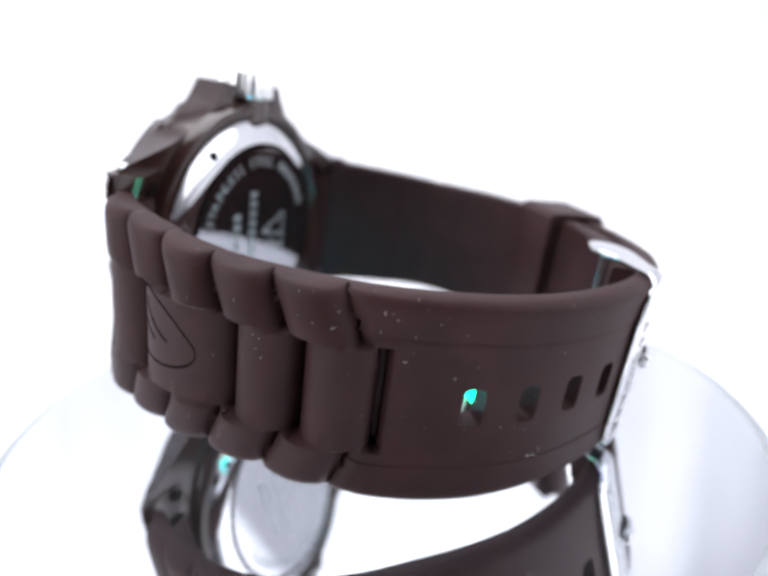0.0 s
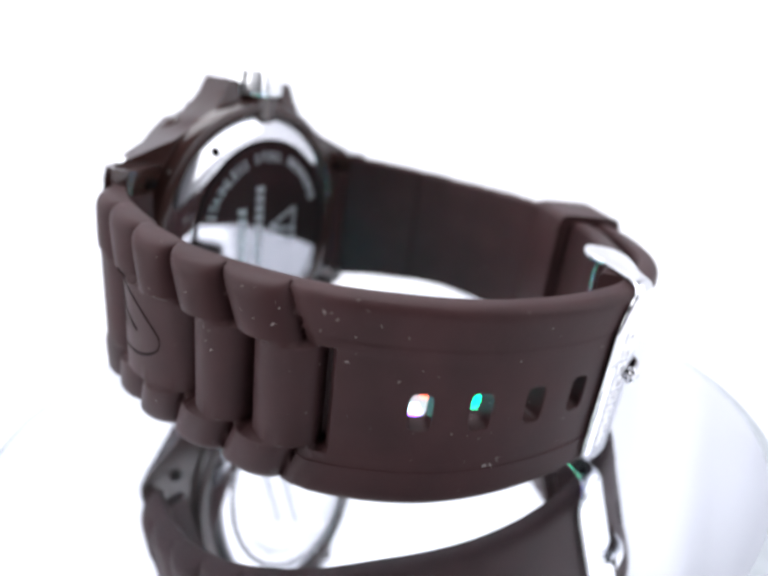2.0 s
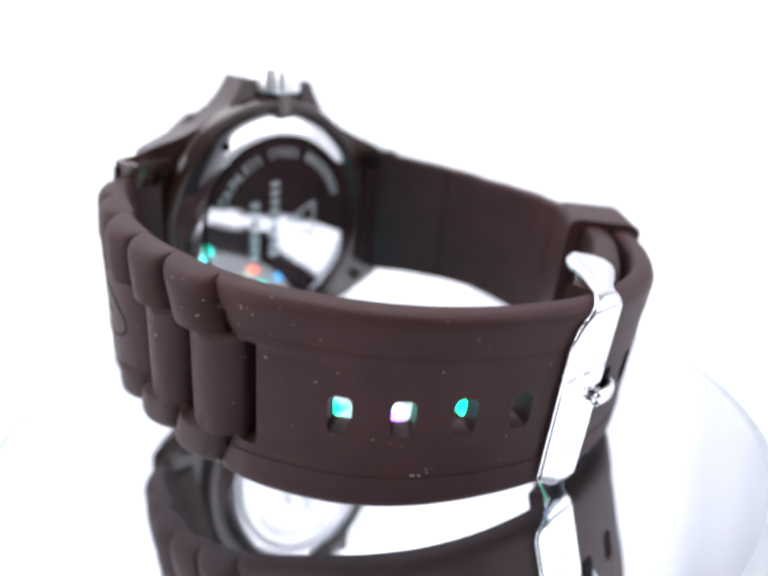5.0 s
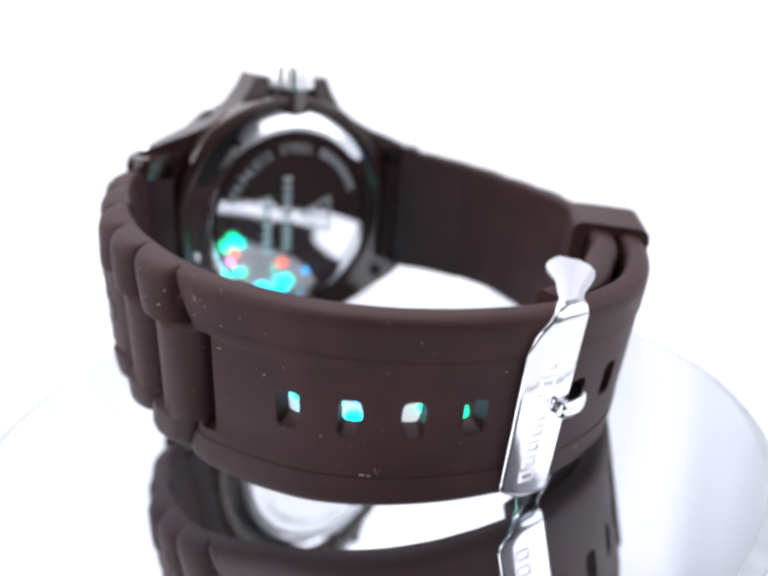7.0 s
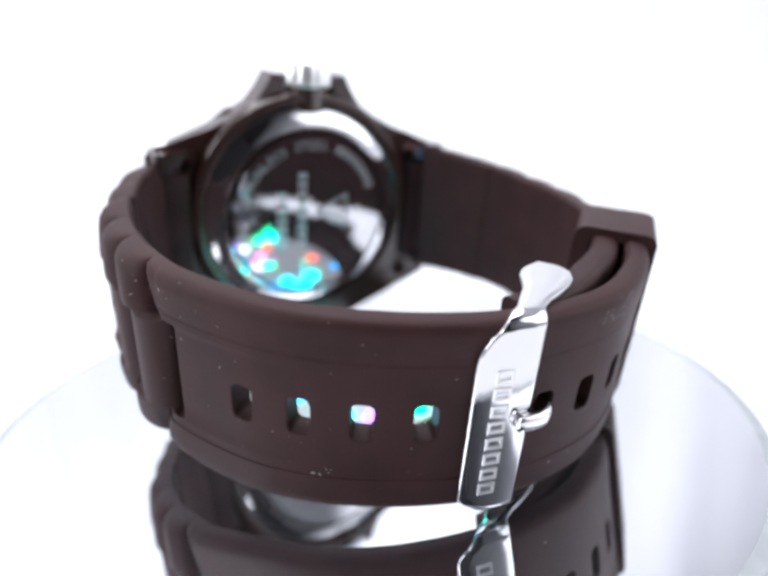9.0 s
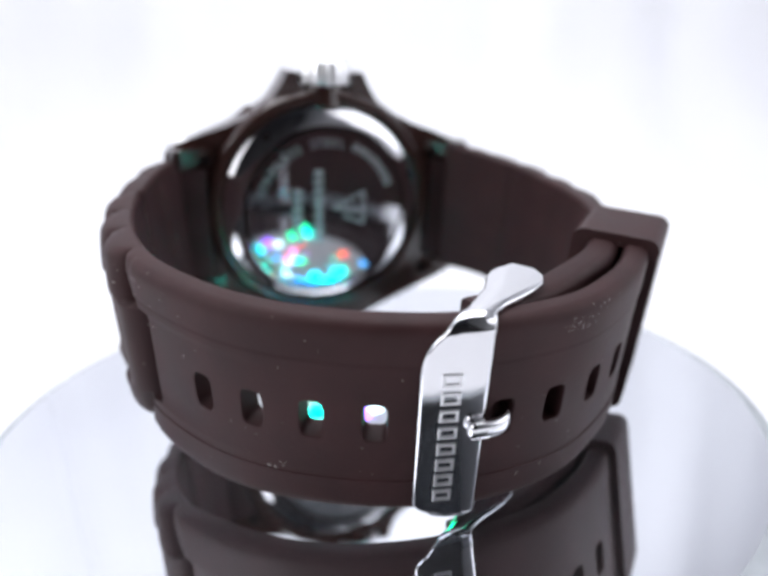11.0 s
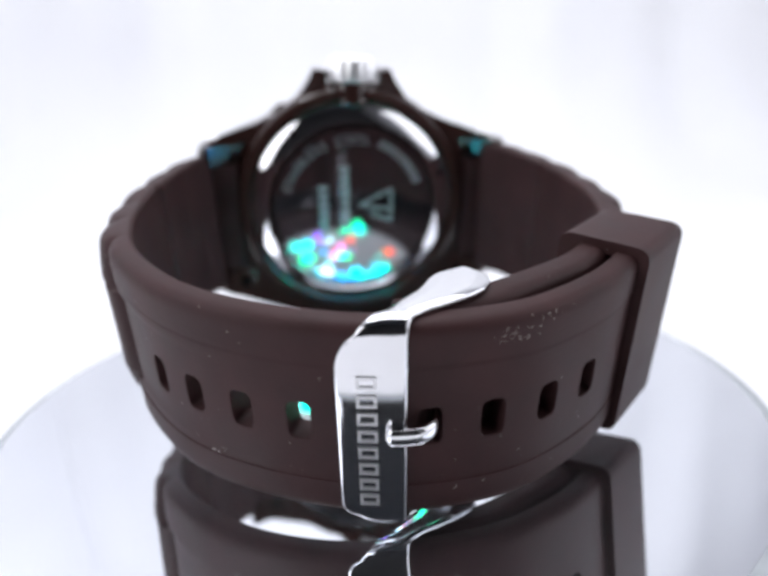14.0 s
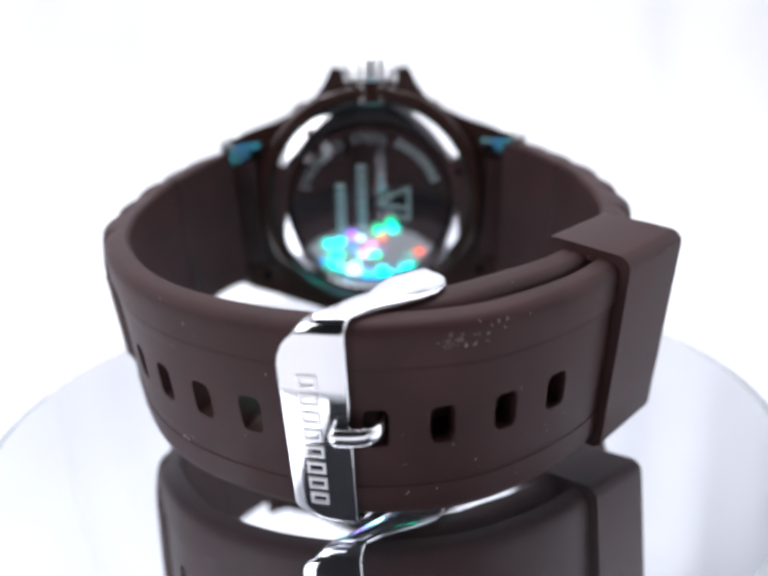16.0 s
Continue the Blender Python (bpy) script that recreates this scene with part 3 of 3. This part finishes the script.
def keeper(w):
    """The loop that holds the strap's end, seen as a box bent out of one band."""
    a, b, c, d = [Vector(p) for p in ((20.7, -26.6), (32.6, -17.2), (38.6, -24.0), (26.4, -33.6))]
    along = ((b - a) + (c - d)).normalized()
    across = Vector((along.y, -along.x))
    mid = (a + b + c + d) / 4
    m = TILT @ Matrix(((along.x, across.x, 0, mid.x), (along.y, across.y, 0, mid.y), (0, 0, 1, 0), (0, 0, 0, 1)))
    n0, n1, w0, w1, wall = -5.4, 5.9, -14.8, 12.0, 2.1

    def loop(n0, n1, w0, w1, r):
        out = []
        for cn, cw, a0 in ((n1 - r, w1 - r, 0), (n0 + r, w1 - r, 90), (n0 + r, w0 + r, 180), (n1 - r, w0 + r, 270)):
            for k in range(5):
                t = radians(a0 + 22.5 * k)
                out.append((cn + r * math.cos(t), cw + r * math.sin(t)))
        return out
    o, i = loop(n0, n1, w0, w1, 1.6), loop(n0 + wall, n1 - wall, w0 + wall * 0.8, w1 - wall * 0.8, 0.6)
    bm = bmesh.new()
    rows = [[bm.verts.new((x, p[0], p[1])) for p in ring] for x, ring in ((-6.7, o), (5.3, o), (5.3, i), (-6.7, i))]
    for r in range(4):
        q = rows[(r + 1) % 4]
        for k in range(len(o)):
            k2 = (k + 1) % len(o)
            bm.faces.new((rows[r][k], rows[r][k2], q[k2], q[k]))
    part("keeper", bm, RUBBER, w, "brown rubber keeper loop round both strap ends", m, bevel=0.6)


def buckle(w):
    """A chrome buckle: a broad front plate, an arm over each strap edge, a tongue through a hole."""
    s0, s1 = 80.8, 87.6
    p0, p1 = LONG.at(np.array(s0)), LONG.at(np.array(s1))
    t = (p1 - p0)[:2]
    t /= np.linalg.norm(t)
    n = np.array([t[1], -t[0]])
    mid = (p0 + p1)[:2] / 2
    base = TILT @ Matrix(((t[0], n[0], 0, mid[0]), (t[1], n[1], 0, mid[1]), (0, 0, 1, 0), (0, 0, 0, 1)))
    # one sheet bent round both strap edges: (normal, w, lower x edge, upper x edge) from arm tip to arm tip
    hx = 3.4
    top, low, off, th, r = 11.9, -15.1, 2.55, 0.85, 1.9
    lower = [(-10.1, 9.1), (-10.0, 8.2), (-9.4, 6.9), (-8.6, 6.0), (-7.2, 5.1), (-5.9, 4.7), (-4.5, 4.05), (-2.2, 2.35), (-0.3, 1.05), (off - r, 0.0)]
    upper = [(-10.1, 9.3), (-10.0, 10.2), (-9.4, 11.15), (-8.6, 11.7), (-7.0, 11.9), (-5.2, 11.1), (-3.6, 9.5), (-1.9, 7.2), (-0.9, 5.6), (0.0, 4.55), (off - r, 3.95)]
    edge = lambda q, line: float(np.interp(q, [p[0] for p in line], [p[1] for p in line]))
    arm = [(q, edge(q, lower), edge(q, upper)) for q in (-10.1, -10.05, -10.0, -9.8, *np.linspace(-9.5, off - r, 22))]

    def side(h_edge, sign, reach, x_bend):
        """The bend and the plate's rounded end at one strap edge, from the arm to the plate."""
        out = [(q, h_edge, x0, x1) for q, x0, x1 in arm]
        x_arm = arm[-1][1]
        for k in range(1, 11):
            a = radians(9 * k)
            f = k / 10
            out.append((off - r + r * math.sin(a), h_edge - sign * r * (1 - math.cos(a)), x_arm + (x_bend - x_arm) * f, 3.95 + (hx - 3.95) * f ** 0.6))
        for k in range(1, 8):
            f = k / 7
            x = x_bend + (-3.8 - x_bend) * math.sin(f * math.pi / 2)
            out.append((off, h_edge - sign * (r + reach * (0.45 * f + 0.55 * (1 - math.cos(f * math.pi / 2)))), x, hx))
        return out
    rows = side(top, 1, 4.4, -1.9) + list(reversed(side(low, -1, 1.7, -2.3)))
    bm = bmesh.new()
    rings = []
    for i, (q, h, x0, x1) in enumerate(rows):
        p, m = rows[max(i - 1, 0)], rows[min(i + 1, len(rows) - 1)]
        d = Vector((m[0] - p[0], m[1] - p[1])).normalized()
        out = Vector((-d.y, d.x))
        rr = min(th / 2, (x1 - x0) / 2.02)
        mid_x, half = (x0 + x1) / 2, (x1 - x0) / 2
        ring = []
        for f in np.linspace(-1, 1, 9):
            x = mid_x + f * (half - rr)
            ring.append((x, -0.16 * f ** 4))
        for a in np.linspace(75, -75, 9):
            ring.append((x1 - rr + rr * math.cos(radians(a)), -0.16 - (th - 0.16) / 2 * (1 - math.sin(radians(a)))))
        ring += [(x1 - rr, -th), (x0 + rr, -th)]
        for a in np.linspace(-75, 75, 9):
            ring.append((x0 + rr - rr * math.cos(radians(a)), -0.16 - (th - 0.16) / 2 * (1 - math.sin(radians(a)))))
        rings.append([bm.verts.new((x, q + out.x * e, h + out.y * e)) for x, e in ring])
    count = len(rings[0])
    for i in range(len(rings) - 1):
        for k in range(count):
            bm.faces.new((rings[i][k], rings[i][(k + 1) % count], rings[i + 1][(k + 1) % count], rings[i + 1][k]))
    bm.faces.new(rings[0])
    bm.faces.new(list(reversed(rings[-1])))
    root = new("buckle")
    root.parent = w
    tagged(root, "polished chrome pin buckle with raised maker's lettering")
    part("plate", bm, CHROME, root, "broad chrome plate bent into a flared arm at each end", base, sharp=70)
    # hinge bar between the arms' ends
    vs, fs = lathe([(0, low + 0.6), (0.9, low + 0.6), (0.9, top - 0.6), (0, top - 0.6)], 20, "w", (3.6, -36.4, 0))
    mesh_part("hinge_bar", vs, fs, CHROME, root)
    # tongue
    bm = bmesh.new()
    pts = curve_through([(90.5, -2.4), (90.4, -0.6), (90.1, 1.0), (89.5, 2.2), (88.6, 2.8), (87.4, 3.0), (86.2, 3.02), (85.4, 2.96)], 4)
    rings, side = [], np.array([0, 0, 1.0])
    for i, (q, f) in enumerate(pts):
        c = LONG.at(np.array(q), np.array(f), np.array(HOLE_W + 0.4))
        q0, q1 = pts[max(i - 1, 0)], pts[min(i + 1, len(pts) - 1)]
        d = LONG.at(np.array(q1[0]), np.array(q1[1])) - LONG.at(np.array(q0[0]), np.array(q0[1]))
        d /= np.linalg.norm(d)
        up = np.cross(d, side)
        k = min(1.0, 0.35 + 0.3 * (len(pts) - 1 - i))
        ring = []
        for a in np.linspace(0, 2 * math.pi, 20, endpoint=False):
            x, y = math.cos(a), math.sin(a)
            ring.append(bm.verts.new(c + side * 1.1 * k * abs(x) ** 0.8 * (1 if x > 0 else -1) + up * 0.68 * k * abs(y) ** 0.8 * (1 if y > 0 else -1)))
        rings.append(ring)
    for i in range(len(rings) - 1):
        for k in range(20):
            bm.faces.new((rings[i][k], rings[i][(k + 1) % 20], rings[i + 1][(k + 1) % 20], rings[i + 1][k]))
    bm.faces.new(rings[0])
    bm.faces.new(list(reversed(rings[-1])))
    part("tongue", bm, CHROME, root, "rounded chrome tongue", sharp=60)
    # raised maker's mark as eight plain bars
    for k in range(8):
        bm = bmesh.new()
        h = -10.4 + 2.2 * k
        loops = []
        for hxs, hws, f in ((1.05, 0.78, off - 0.05), (1.0, 0.73, off + 0.16), (0.72, 0.42, off + 0.16), (0.67, 0.37, off - 0.05)):
            loops.append([bm.verts.new((-0.6 + a * hxs, f, h + b * hws)) for a, b in ((-1, -1), (1, -1), (1, 1), (-1, 1))])
        for a, b in zip(loops, loops[1:]):
            for m in range(4):
                bm.faces.new((a[m], a[(m + 1) % 4], b[(m + 1) % 4], b[m]))
        part("raised_bar", bm, BRIGHT, root, "", base)


def motions():
    rows = []
    for k in range(17):
        rows.append((float(k), pose(0, 0, 0, 0, 0, 63.54 - 4.139 * k + 0.0097 * k * k)))
    for thing in (TABLE, WATCH):
        walk(thing, rows)


setting()
TABLE = turntable()
WATCH = watch()
motions()
